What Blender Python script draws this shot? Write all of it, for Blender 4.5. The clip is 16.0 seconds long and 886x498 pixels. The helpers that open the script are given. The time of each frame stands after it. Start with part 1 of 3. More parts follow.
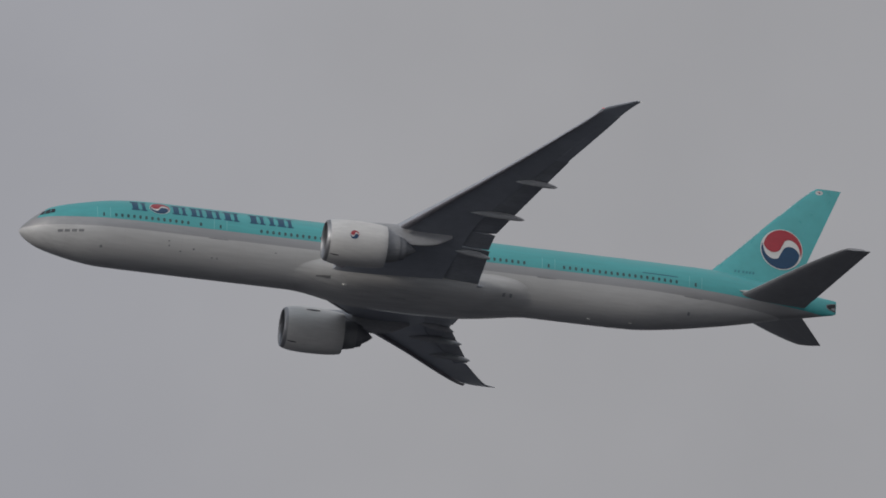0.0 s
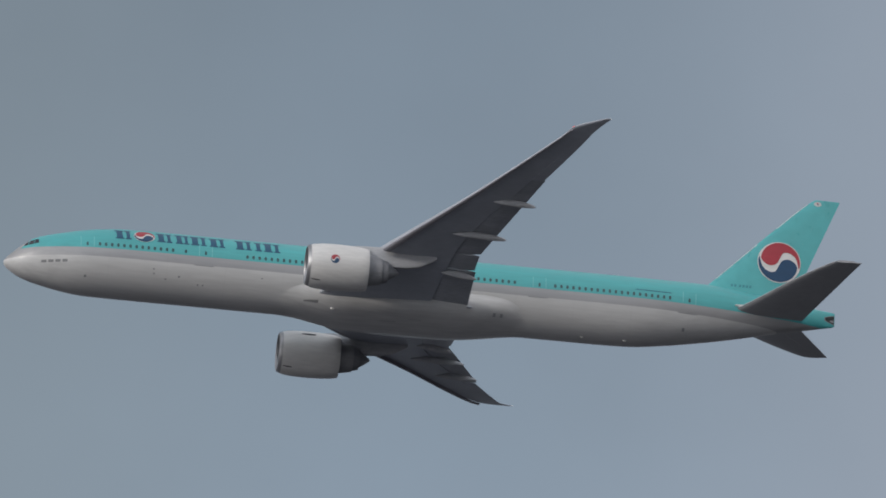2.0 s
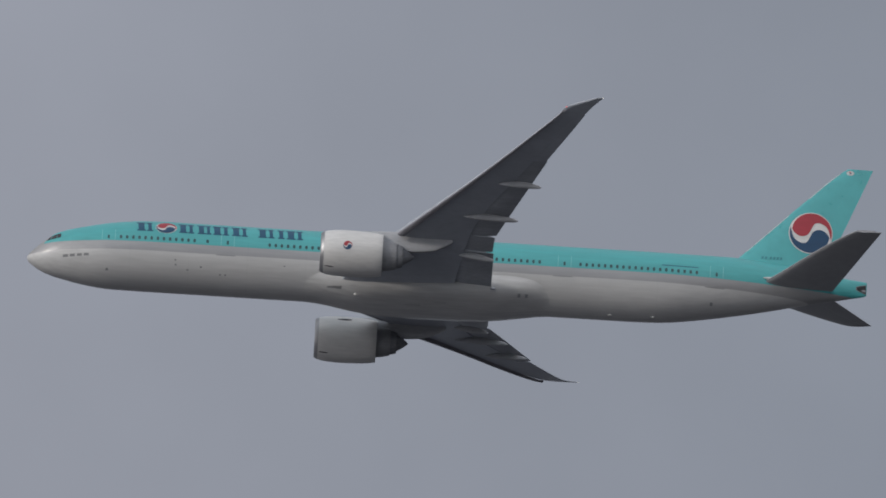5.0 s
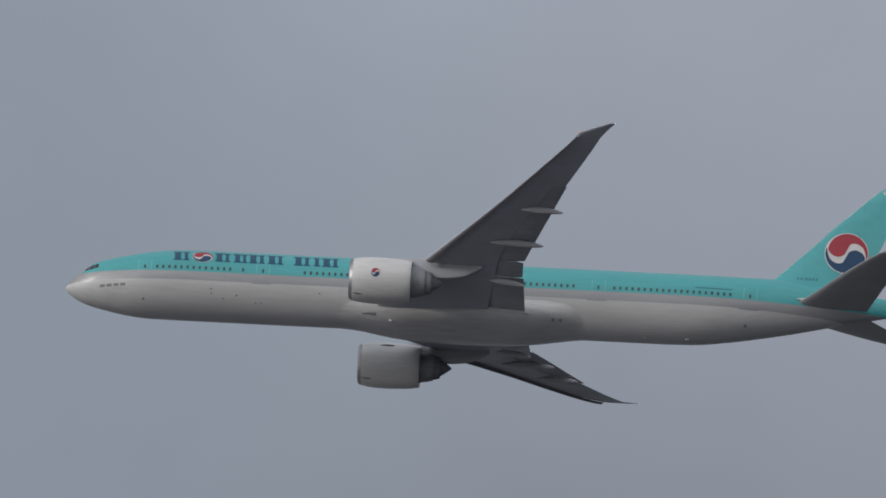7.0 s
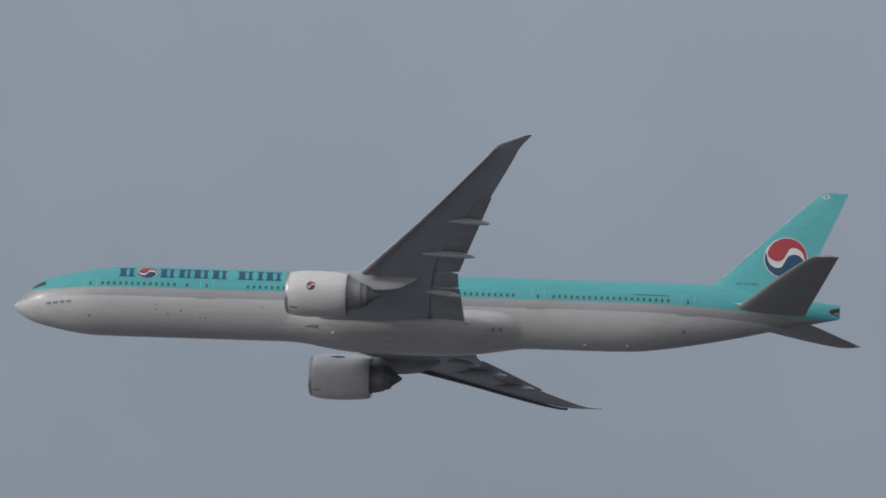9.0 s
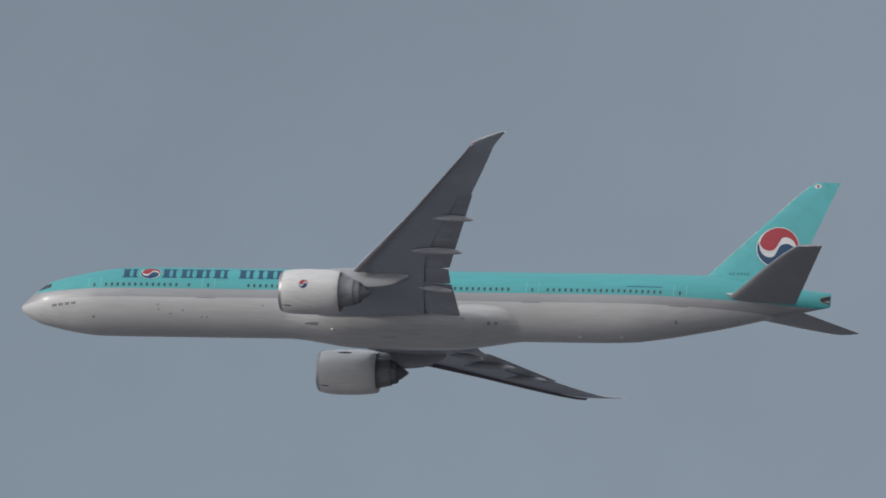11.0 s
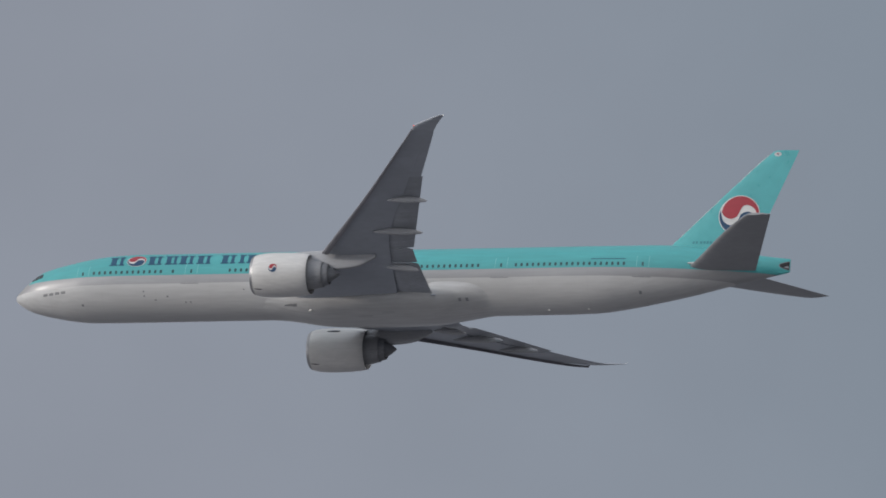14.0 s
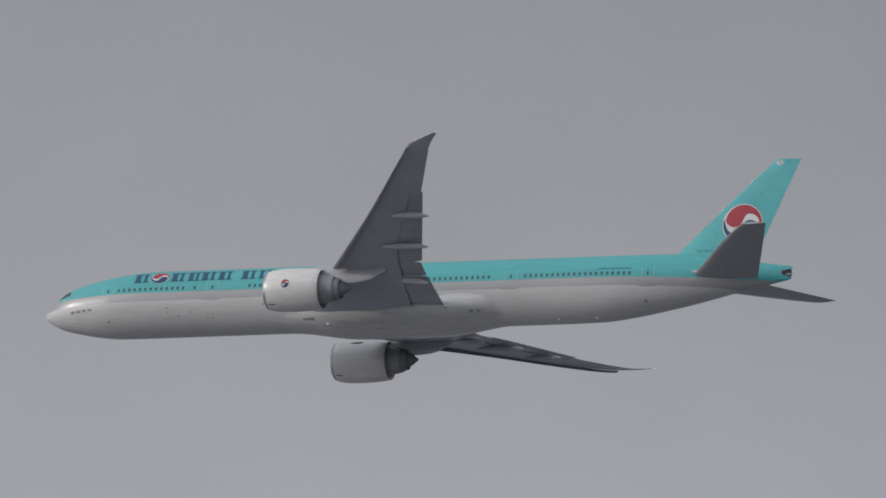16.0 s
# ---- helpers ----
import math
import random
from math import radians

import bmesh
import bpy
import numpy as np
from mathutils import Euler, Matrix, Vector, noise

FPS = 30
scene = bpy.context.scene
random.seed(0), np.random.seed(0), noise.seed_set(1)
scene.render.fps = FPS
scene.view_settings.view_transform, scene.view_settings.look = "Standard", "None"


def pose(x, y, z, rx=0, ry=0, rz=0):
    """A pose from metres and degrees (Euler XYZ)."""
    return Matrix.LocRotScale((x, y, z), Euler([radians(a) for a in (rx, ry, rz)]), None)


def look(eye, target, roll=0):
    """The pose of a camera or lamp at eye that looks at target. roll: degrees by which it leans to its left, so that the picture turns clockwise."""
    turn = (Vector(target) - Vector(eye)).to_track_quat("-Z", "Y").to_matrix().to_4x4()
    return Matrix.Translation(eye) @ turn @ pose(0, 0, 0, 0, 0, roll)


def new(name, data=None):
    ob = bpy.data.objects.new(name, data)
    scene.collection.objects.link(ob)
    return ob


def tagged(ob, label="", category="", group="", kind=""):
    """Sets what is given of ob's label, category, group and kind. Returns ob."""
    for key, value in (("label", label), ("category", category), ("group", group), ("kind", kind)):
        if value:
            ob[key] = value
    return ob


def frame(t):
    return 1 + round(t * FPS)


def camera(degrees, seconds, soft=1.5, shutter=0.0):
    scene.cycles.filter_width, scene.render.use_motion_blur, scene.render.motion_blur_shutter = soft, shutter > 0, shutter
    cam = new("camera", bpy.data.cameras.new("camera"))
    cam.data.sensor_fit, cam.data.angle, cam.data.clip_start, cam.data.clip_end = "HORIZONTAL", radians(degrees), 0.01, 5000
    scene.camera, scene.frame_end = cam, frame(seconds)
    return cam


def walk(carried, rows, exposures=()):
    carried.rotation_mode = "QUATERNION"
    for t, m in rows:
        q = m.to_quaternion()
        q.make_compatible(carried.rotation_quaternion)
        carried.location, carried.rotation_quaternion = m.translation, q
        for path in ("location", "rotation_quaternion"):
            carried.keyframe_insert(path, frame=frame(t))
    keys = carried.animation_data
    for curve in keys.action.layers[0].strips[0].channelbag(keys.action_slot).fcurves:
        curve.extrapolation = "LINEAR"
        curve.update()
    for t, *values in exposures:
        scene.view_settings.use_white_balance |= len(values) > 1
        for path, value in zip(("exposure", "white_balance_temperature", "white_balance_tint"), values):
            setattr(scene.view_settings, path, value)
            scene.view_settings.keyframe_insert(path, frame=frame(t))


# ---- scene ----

# A hand-held long lens on the ground pans after a climbing airliner about 2.7 km off.
cam = camera(1.6, 16.0, soft=1.7)
CAM_ROWS = [
    (0, pose(0, 0, 1.6, 108.52036, 0.12246, -11.04780)),
    (0.2, pose(0, 0, 1.6, 108.52186, 0.10291, -10.69211)),
    (0.5, pose(0, 0, 1.6, 108.48975, 0.08632, -10.13037)),
    (0.7, pose(0, 0, 1.6, 108.46260, 0.09905, -9.73696)),
    (1, pose(0, 0, 1.6, 108.45079, 0.12791, -9.14226)),
    (1.2, pose(0, 0, 1.6, 108.45940, 0.15988, -8.74702)),
    (1.5, pose(0, 0, 1.6, 108.45317, 0.23264, -8.13676)),
    (1.7, pose(0, 0, 1.6, 108.40392, 0.26874, -7.73440)),
    (2, pose(0, 0, 1.6, 108.36917, 0.29576, -7.13876)),
    (2.2, pose(0, 0, 1.6, 108.34463, 0.28223, -6.76490)),
    (2.5, pose(0, 0, 1.6, 108.29916, 0.23210, -6.21422)),
    (2.7, pose(0, 0, 1.6, 108.27064, 0.24588, -5.82086)),
    (3, pose(0, 0, 1.6, 108.25677, 0.33063, -5.20116)),
    (3.2, pose(0, 0, 1.6, 108.22902, 0.35909, -4.75718)),
    (3.5, pose(0, 0, 1.6, 108.16334, 0.35162, -4.16249)),
    (3.7, pose(0, 0, 1.6, 108.14099, 0.28275, -3.79900)),
    (5.8, pose(0, 0, 1.6, 107.86467, 0.12843, 0.30115)),
    (6, pose(0, 0, 1.6, 107.83714, 0.01283, 0.66294)),
    (6.2, pose(0, 0, 1.6, 107.81128, -0.08536, 1.02346)),
    (6.5, pose(0, 0, 1.6, 107.76947, -0.18633, 1.57817)),
    (6.7, pose(0, 0, 1.6, 107.75011, -0.23664, 1.95287)),
    (7, pose(0, 0, 1.6, 107.73782, -0.17892, 2.55370)),
    (7.2, pose(0, 0, 1.6, 107.70706, -0.03737, 2.97637)),
    (7.5, pose(0, 0, 1.6, 107.63707, 0.14135, 3.61216)),
    (7.7, pose(0, 0, 1.6, 107.60808, 0.15945, 4.00547)),
    (8, pose(0, 0, 1.6, 107.56835, 0.10900, 4.56967)),
    (8.2, pose(0, 0, 1.6, 107.55374, -0.06758, 4.88153)),
    (8.5, pose(0, 0, 1.6, 107.53401, -0.35471, 5.32504)),
    (8.7, pose(0, 0, 1.6, 107.49189, -0.36279, 5.68800)),
    (9, pose(0, 0, 1.6, 107.44126, -0.26226, 6.24729)),
    (9.2, pose(0, 0, 1.6, 107.42452, -0.13605, 6.65767)),
    (11.3, pose(0, 0, 1.6, 107.03308, -0.41501, 10.49128)),
    (11.5, pose(0, 0, 1.6, 106.99816, -0.45098, 10.83953)),
    (11.7, pose(0, 0, 1.6, 106.96103, -0.40226, 11.20865)),
    (12, pose(0, 0, 1.6, 106.90446, -0.22571, 11.80493)),
    (12.2, pose(0, 0, 1.6, 106.86819, -0.12269, 12.19818)),
    (12.5, pose(0, 0, 1.6, 106.79116, 0.00824, 12.77288)),
    (12.7, pose(0, 0, 1.6, 106.73664, 0.08350, 13.15172)),
    (13, pose(0, 0, 1.6, 106.65884, 0.15031, 13.70568)),
    (13.2, pose(0, 0, 1.6, 106.64721, 0.16862, 14.07020)),
    (13.5, pose(0, 0, 1.6, 106.59589, 0.18041, 14.60574)),
    (13.7, pose(0, 0, 1.6, 106.56089, 0.15961, 14.95954)),
    (14, pose(0, 0, 1.6, 106.51050, 0.16916, 15.48537)),
    (14.2, pose(0, 0, 1.6, 106.47890, 0.23581, 15.85498)),
    (14.5, pose(0, 0, 1.6, 106.42928, 0.31051, 16.41223)),
    (14.7, pose(0, 0, 1.6, 106.39988, 0.28822, 16.75356)),
    (15, pose(0, 0, 1.6, 106.33654, 0.23110, 17.25117)),
    (15.2, pose(0, 0, 1.6, 106.28327, 0.26993, 17.61332)),
    (15.5, pose(0, 0, 1.6, 106.23525, 0.35177, 18.16826)),
    (15.7, pose(0, 0, 1.6, 106.19760, 0.33115, 18.50354)),
    (16, pose(0, 0, 1.6, 106.16252, 0.25576, 18.97603)),
]
EXPOSURES = [
    (0, -0.55),
    (1, -0.48),
    (1.6, -0.24),
    (2.5, 0.06),
    (3.6, 0.09),
    (5.8, -0.25),
    (7, -0.22),
    (8.2, -0.24),
    (9.2, -0.1),
    (11.5, 0.05),
    (14, 0.03),
    (16, -0.06),
]
walk(cam, CAM_ROWS, EXPOSURES)

# ---- sky and sun ----
SUN_AZ, SUN_EL = 218.0, 18.0      # degrees from +X towards +Y, and above the horizon
to_sun = Vector((math.cos(radians(SUN_AZ)) * math.cos(radians(SUN_EL)),
                 math.sin(radians(SUN_AZ)) * math.cos(radians(SUN_EL)), math.sin(radians(SUN_EL))))
sun_data = bpy.data.lights.new("sun", "SUN")
sun_data.energy, sun_data.angle, sun_data.color = 1.12, radians(3.5), (1.0, 0.935, 0.86)
sun = new("sun", sun_data)
sun.matrix_world = look(to_sun * 100, (0, 0, 0))


ZENITH, SUN_GLOW = 1.6, 2.4
# bearing in degrees to the left of +Y, and the cloud's colour there
CLOUD_HUES = [(-11.1, 193, 192, 195), (-10.15, 187, 187, 193), (-9.2, 169, 175, 187), (-7.2, 141, 156, 171), (-6.2, 138, 151, 162),
              (-4.2, 136, 143, 155), (0.6, 163, 166, 177), (3.6, 150, 159, 171), (5.3, 148, 157, 169), (6.3, 146, 156, 168),
              (10.8, 130, 142, 154), (13.7, 131, 142, 154), (16.4, 141, 146, 157), (19, 160, 161, 165)]

# bearing, and by how many stops the cloud there brightens upward over half a degree
CLOUD_SLOPES = [(-11, 0.03), (-9.4, 0.13), (-8.2, 0.0), (-7.2, -0.2), (-5.3, -0.1), (-4.2, -0.13), (0.6, 0.08), (2.4, 0.28), (3.6, 0.05),
                (4.6, 0.0), (6.3, 0.13), (10.8, -0.1), (12.8, -0.14), (15.5, 0.0), (17.2, -0.13), (19, -0.2)]


def make_world():
    w = bpy.data.worlds.new("overcast_sky")
    w.use_nodes = True
    scene.world = w
    nt = w.node_tree
    nt.nodes.clear()
    N, L = nt.nodes.new, nt.links.new
    out = N("ShaderNodeOutputWorld")
    sky = N("ShaderNodeTexSky")
    sky.sky_type, sky.sun_disc = "NISHITA", False
    sky.sun_elevation, sky.sun_rotation = radians(SUN_EL), radians(90 - SUN_AZ)
    blue = N("ShaderNodeBackground")
    blue.inputs["Strength"].default_value = 0.06
    L(sky.outputs[0], blue.inputs["Color"])
    tc = N("ShaderNodeTexCoord")
    sep = N("ShaderNodeSeparateXYZ")
    L(tc.outputs["Generated"], sep.inputs[0])
    # cloud brightness: even near the horizon, brighter overhead and round the veiled sun
    def spread_over(src, a, b, p, q):
        n = N("ShaderNodeMapRange")
        n.interpolation_type = "SMOOTHSTEP"
        for k, v in (("From Min", a), ("From Max", b), ("To Min", p), ("To Max", q)):
            n.inputs[k].default_value = v
        L(src, n.inputs["Value"])
        return n.outputs[0]
    dot = N("ShaderNodeVectorMath")
    dot.operation = "DOT_PRODUCT"
    dot.inputs[1].default_value = to_sun
    L(tc.outputs["Generated"], dot.inputs[0])
    add = N("ShaderNodeMath")
    L(spread_over(sep.outputs[2], 0.35, 0.95, 1.0, ZENITH), add.inputs[0])
    L(spread_over(dot.outputs["Value"], 0.2, 1.0, 0.0, SUN_GLOW), add.inputs[1])
    # soft cloud texture at two scales
    big = N("ShaderNodeTexNoise")
    big.inputs["Scale"].default_value, big.inputs["Detail"].default_value = 30.0, 3.0
    L(tc.outputs["Generated"], big.inputs["Vector"])
    fine = N("ShaderNodeTexNoise")
    fine.inputs["Scale"].default_value, fine.inputs["Detail"].default_value = 150.0, 5.0
    L(tc.outputs["Generated"], fine.inputs["Vector"])
    mix = N("ShaderNodeMix")
    mix.data_type = "FLOAT"
    mix.inputs[0].default_value = 0.3
    L(big.outputs[0], mix.inputs[2])
    L(fine.outputs[0], mix.inputs[3])
    vary = N("ShaderNodeMapRange")
    for k, v in (("From Min", 0.25), ("From Max", 0.75), ("To Min", 0.90), ("To Max", 1.10)):
        vary.inputs[k].default_value = v
    L(mix.outputs[0], vary.inputs["Value"])
    mul = N("ShaderNodeMath")
    mul.operation = "MULTIPLY"
    L(add.outputs[0], mul.inputs[0])
    L(vary.outputs[0], mul.inputs[1])
    # the cloud's hue drifts between warm and slate grey along the horizon
    across = N("ShaderNodeMapRange")
    across.inputs["From Min"].default_value, across.inputs["From Max"].default_value = 0.20, -0.34
    L(sep.outputs[0], across.inputs["Value"])
    tint = N("ShaderNodeValToRGB")
    ramp = tint.color_ramp
    ramp.interpolation = "EASE"
    while len(ramp.elements) > 1:
        ramp.elements.remove(ramp.elements[-1])
    for i, (bearing, *rgb) in enumerate(CLOUD_HUES):
        at = (0.20 + math.sin(radians(bearing)) * 0.953) / 0.54
        e = ramp.elements[0] if i == 0 else ramp.elements.new(at)
        e.position = at
        e.color = (*[(c / 255 / 12.92) if c < 10.3 else ((c / 255 + 0.055) / 1.055) ** 2.4 for c in rgb], 1)
    L(across.outputs[0], tint.inputs[0])
    # the cloud deck's slow rise or fall of brightness with height, about the line of flight
    slope = N("ShaderNodeValToRGB")
    ramp = slope.color_ramp
    ramp.interpolation = "EASE"
    while len(ramp.elements) > 1:
        ramp.elements.remove(ramp.elements[-1])
    for i, (bearing, stops) in enumerate(CLOUD_SLOPES):
        at = (0.20 + math.sin(radians(bearing)) * 0.953) / 0.54
        e = ramp.elements[0] if i == 0 else ramp.elements.new(at)
        e.position, v = at, 0.5 + stops
        e.color = (v, v, v, 1)
    L(across.outputs[0], slope.inputs[0])

    def calc(op, a, b):
        n = N("ShaderNodeMath")
        n.operation = op
        for k, v in enumerate((a, b)):
            if isinstance(v, float):
                n.inputs[k].default_value = v
            else:
                L(v, n.inputs[k])
        return n.outputs[0]
    above = calc("SUBTRACT", sep.outputs[2], calc("ADD", calc("MULTIPLY", sep.outputs[0], 0.0735), 0.3025))
    above = calc("MAXIMUM", calc("MINIMUM", above, 0.015), -0.015)
    rise = calc("ADD", calc("MULTIPLY", above, calc("MULTIPLY", calc("SUBTRACT", slope.outputs[0], 0.5), 69.0)), 1.0)
    cloud = N("ShaderNodeBackground")
    L(tint.outputs[0], cloud.inputs["Color"])
    L(calc("MULTIPLY", mul.outputs[0], rise), cloud.inputs["Strength"])
    both = N("ShaderNodeMixShader")
    both.inputs[0].default_value = 0.9
    L(blue.outputs[0], both.inputs[1])
    L(cloud.outputs[0], both.inputs[2])
    L(both.outputs[0], out.inputs["Surface"])


make_world()


# ---- materials ----
def material(name, color, rough=0.4, metal=0.0, grime=0.12, scale=0.6, streak=(0.25, 1, 1), coat=0.0, spec=0.5, bump=0.0):
    """Painted or bare metal with grime at two scales, drawn out along the airflow."""
    m = bpy.data.materials.new(name)
    m.use_nodes = True
    nt = m.node_tree
    N, L = nt.nodes.new, nt.links.new
    b = nt.nodes["Principled BSDF"]
    b.inputs["Metallic"].default_value, b.inputs["Roughness"].default_value = metal, rough
    b.inputs["Specular IOR Level"].default_value = spec
    if coat:
        b.inputs["Coat Weight"].default_value, b.inputs["Coat Roughness"].default_value = coat, 0.2
    tc = N("ShaderNodeTexCoord")
    mp = N("ShaderNodeMapping")
    mp.inputs["Scale"].default_value = streak
    L(tc.outputs["Object"], mp.inputs["Vector"])
    n1, n2 = N("ShaderNodeTexNoise"), N("ShaderNodeTexNoise")
    n1.inputs["Scale"].default_value, n2.inputs["Scale"].default_value = scale, scale * 7
    n1.inputs["Detail"].default_value = n2.inputs["Detail"].default_value = 4
    L(mp.outputs[0], n1.inputs["Vector"])
    L(mp.outputs[0], n2.inputs["Vector"])
    mx = N("ShaderNodeMath")
    mx.operation = "MULTIPLY"
    L(n1.outputs[0], mx.inputs[0])
    L(n2.outputs[0], mx.inputs[1])
    rg = N("ShaderNodeMapRange")
    for k, v in (("From Min", 0.12), ("From Max", 0.4), ("To Min", 1 - grime), ("To Max", 1 + grime * 0.5)):
        rg.inputs[k].default_value = v
    L(mx.outputs[0], rg.inputs["Value"])
    sc = N("ShaderNodeVectorMath")
    sc.operation = "SCALE"
    sc.inputs[0].default_value = color[:3]
    L(rg.outputs[0], sc.inputs["Scale"])
    L(sc.outputs[0], b.inputs["Base Color"])
    rr = N("ShaderNodeMapRange")
    for k, v in (("From Min", 0.3), ("From Max", 0.7), ("To Min", max(0.05, rough - 0.08)), ("To Max", rough + 0.1)):
        rr.inputs[k].default_value = v
    L(n2.outputs[0], rr.inputs["Value"])
    L(rr.outputs[0], b.inputs["Roughness"])
    if bump:
        bp = N("ShaderNodeBump")
        bp.inputs["Strength"].default_value, bp.inputs["Distance"].default_value = bump, 0.02
        L(n1.outputs[0], bp.inputs["Height"])
        L(bp.outputs[0], b.inputs["Normal"])
    return m


TEAL, SILVER, WHITE = (0.079, 0.40, 0.41), (0.37, 0.37, 0.375), (0.565, 0.563, 0.555)
TEAL_LINE, SILVER_LINE = 0.13, -0.66   # heights of the livery's lines above the body's axis


def livery_material():
    """Fuselage paint: teal crown, silver band, pale grey belly, faint frames and skin seams."""
    m = material("fuselage_paint", WHITE, 0.44, 0.0, 0.12, 0.5, (0.12, 1, 1), 0.16)
    nt = m.node_tree
    N, L = nt.nodes.new, nt.links.new
    b = nt.nodes["Principled BSDF"]
    tc = N("ShaderNodeTexCoord")
    sep = N("ShaderNodeSeparateXYZ")
    L(tc.outputs["Object"], sep.inputs[0])

    def ramp(src, a, c):
        r = N("ShaderNodeMapRange")
        r.inputs["From Min"].default_value, r.inputs["From Max"].default_value = a, c
        L(src, r.inputs["Value"])
        return r.outputs[0]

    def math2(op, p, q):
        n = N("ShaderNodeMath")
        n.operation = op
        for i, v in enumerate((p, q)):
            if isinstance(v, (int, float)):
                n.inputs[i].default_value = v
            else:
                L(v, n.inputs[i])
        return n.outputs[0]

    def mixc(f, p, q):
        n = N("ShaderNodeMix")
        n.data_type = "RGBA"
        L(f, n.inputs[0])
        for i, v in ((6, p), (7, q)):
            if isinstance(v, tuple):
                n.inputs[i].default_value = (*v, 1)
            else:
                L(v, n.inputs[i])
        return n.outputs[2]

    z, x = sep.outputs[2], sep.outputs[0]
    above_silver = ramp(z, SILVER_LINE - 0.01, SILVER_LINE + 0.01)
    above_teal = ramp(z, TEAL_LINE - 0.01, TEAL_LINE + 0.01)
    # the teal stops on a slanted line ahead of the flight-deck glass
    slant = math2("ADD", x, math2("MULTIPLY", z, 0.8))
    aft = ramp(slant, 35.77, 35.73)
    teal = math2("MULTIPLY", above_teal, aft)
    col = mixc(above_silver, WHITE, SILVER)
    col = mixc(teal, col, TEAL)
    # frames and skin seams
    fr = math2("ABSOLUTE", math2("SUBTRACT", math2("FRACT", math2("MULTIPLY", x, 1 / 5.1), 0), 0.5), 0)
    seam = ramp(fr, 0.006, 0.002)
    scale = b.inputs["Base Color"].links[0].from_node
    L(col, scale.inputs[0])
    dark = N("ShaderNodeMix")
    dark.data_type = "RGBA"
    dark.blend_type = "MULTIPLY"
    L(math2("MULTIPLY", seam, 0.07), dark.inputs[0])
    L(scale.outputs[0], dark.inputs[6])
    dark.inputs[7].default_value = (0.2, 0.2, 0.2, 1)
    L(dark.outputs[2], b.inputs["Base Color"])
    L(math2("MULTIPLY", math2("SUBTRACT", above_silver, teal), 0.25), b.inputs["Metallic"])
    return m


def glow_material(name, color, power):
    m = bpy.data.materials.new(name)
    m.use_nodes = True
    b = m.node_tree.nodes["Principled BSDF"]
    b.inputs["Base Color"].default_value = (*color, 1)
    b.inputs["Emission Color"].default_value, b.inputs["Emission Strength"].default_value = (*color, 1), power
    return m


def glass_material(name, color):
    m = material(name, color, 0.08, 0.0, 0.1, 1.0)
    return m


M_LIVERY = livery_material()
M_TEAL = material("teal_paint", TEAL, 0.34, 0, 0.10, 0.5, (0.3, 1, 0.3), 0.35)
M_WHITE = material("white_paint", (0.66, 0.65, 0.63), 0.36, 0, 0.12, 0.7, (0.2, 1, 1), 0.3)
M_BELLY = material("belly_paint", WHITE, 0.40, 0, 0.18, 0.5, (0.12, 1, 1), 0.2)
M_WING = material("wing_grey_paint", (0.41, 0.435, 0.48), 0.42, 0, 0.11, 0.5, (0.3, 0.5, 1), 0.0, 0.3)
M_TAIL = material("tailplane_grey_paint", (0.34, 0.345, 0.36), 0.42, 0, 0.11, 0.5, (0.3, 0.5, 1), 0.0, 0.3)
M_FLAP = material("flap_grey_paint", (0.375, 0.395, 0.43), 0.38, 0, 0.22, 0.8, (0.3, 1, 1))
M_FAIRING = material("fairing_pale_paint", (0.41, 0.415, 0.43), 0.4, 0, 0.15, 0.8, (0.3, 1, 1))
M_SLAT = material("slat_bare_metal", (0.27, 0.265, 0.29), 0.5, 0.15, 0.12, 0.8, (1, 0.3, 1))
M_LIP = material("polished_lip_metal", (0.36, 0.36, 0.37), 0.45, 0.9, 0.08, 1.0)
M_EDGE = material("bright_edge_metal", (0.50, 0.62, 0.62), 0.3, 0.4, 0.06, 1.0)
M_TITAN = material("exhaust_titanium", (0.23, 0.235, 0.25), 0.65, 0.2, 0.25, 1.2)
M_NOZZLE = material("nozzle_grey", (0.30, 0.303, 0.315), 0.6, 0.2, 0.2, 1.0)
M_FAN = material("fan_blade_dark", (0.05, 0.05, 0.055), 0.35, 0.6, 0.2, 1.0)
M_DARK = material("dark_opening", (0.025, 0.025, 0.028), 0.6, 0, 0.2, 1.0)
M_WINDOW = glass_material("cabin_window_dark_glass", (0.048, 0.10, 0.105))
M_COCKPIT = glass_material("flight_deck_glass", (0.035, 0.038, 0.045))
M_NAVY = material("navy_paint", (0.014, 0.080, 0.150), 0.4, 0, 0.1, 1.0)
M_RED = material("red_paint", (0.37, 0.034, 0.048), 0.4, 0, 0.1, 1.0)
M_BLUE = material("blue_paint", (0.012, 0.055, 0.125), 0.4, 0, 0.1, 1.0)
M_SEAL = material("seam_dark_line", (0.25, 0.255, 0.26), 0.5, 0, 0.1, 1.0)
M_GAP = material("faint_panel_gap", (0.44, 0.44, 0.44), 0.5, 0, 0.1, 1.0)
M_TRIM = material("door_surround_pale", (0.20, 0.54, 0.54), 0.4, 0, 0.1, 1.0)
M_FADED = material("faded_marking_paint", (0.045, 0.25, 0.28), 0.4, 0, 0.1, 1.0)
M_REDLAMP = glow_material("navigation_lamp_red", (1.0, 0.12, 0.08), 0.7)
M_WHITELAMP = glow_material("landing_lamp_white", (1.0, 0.95, 0.85), 0.8)


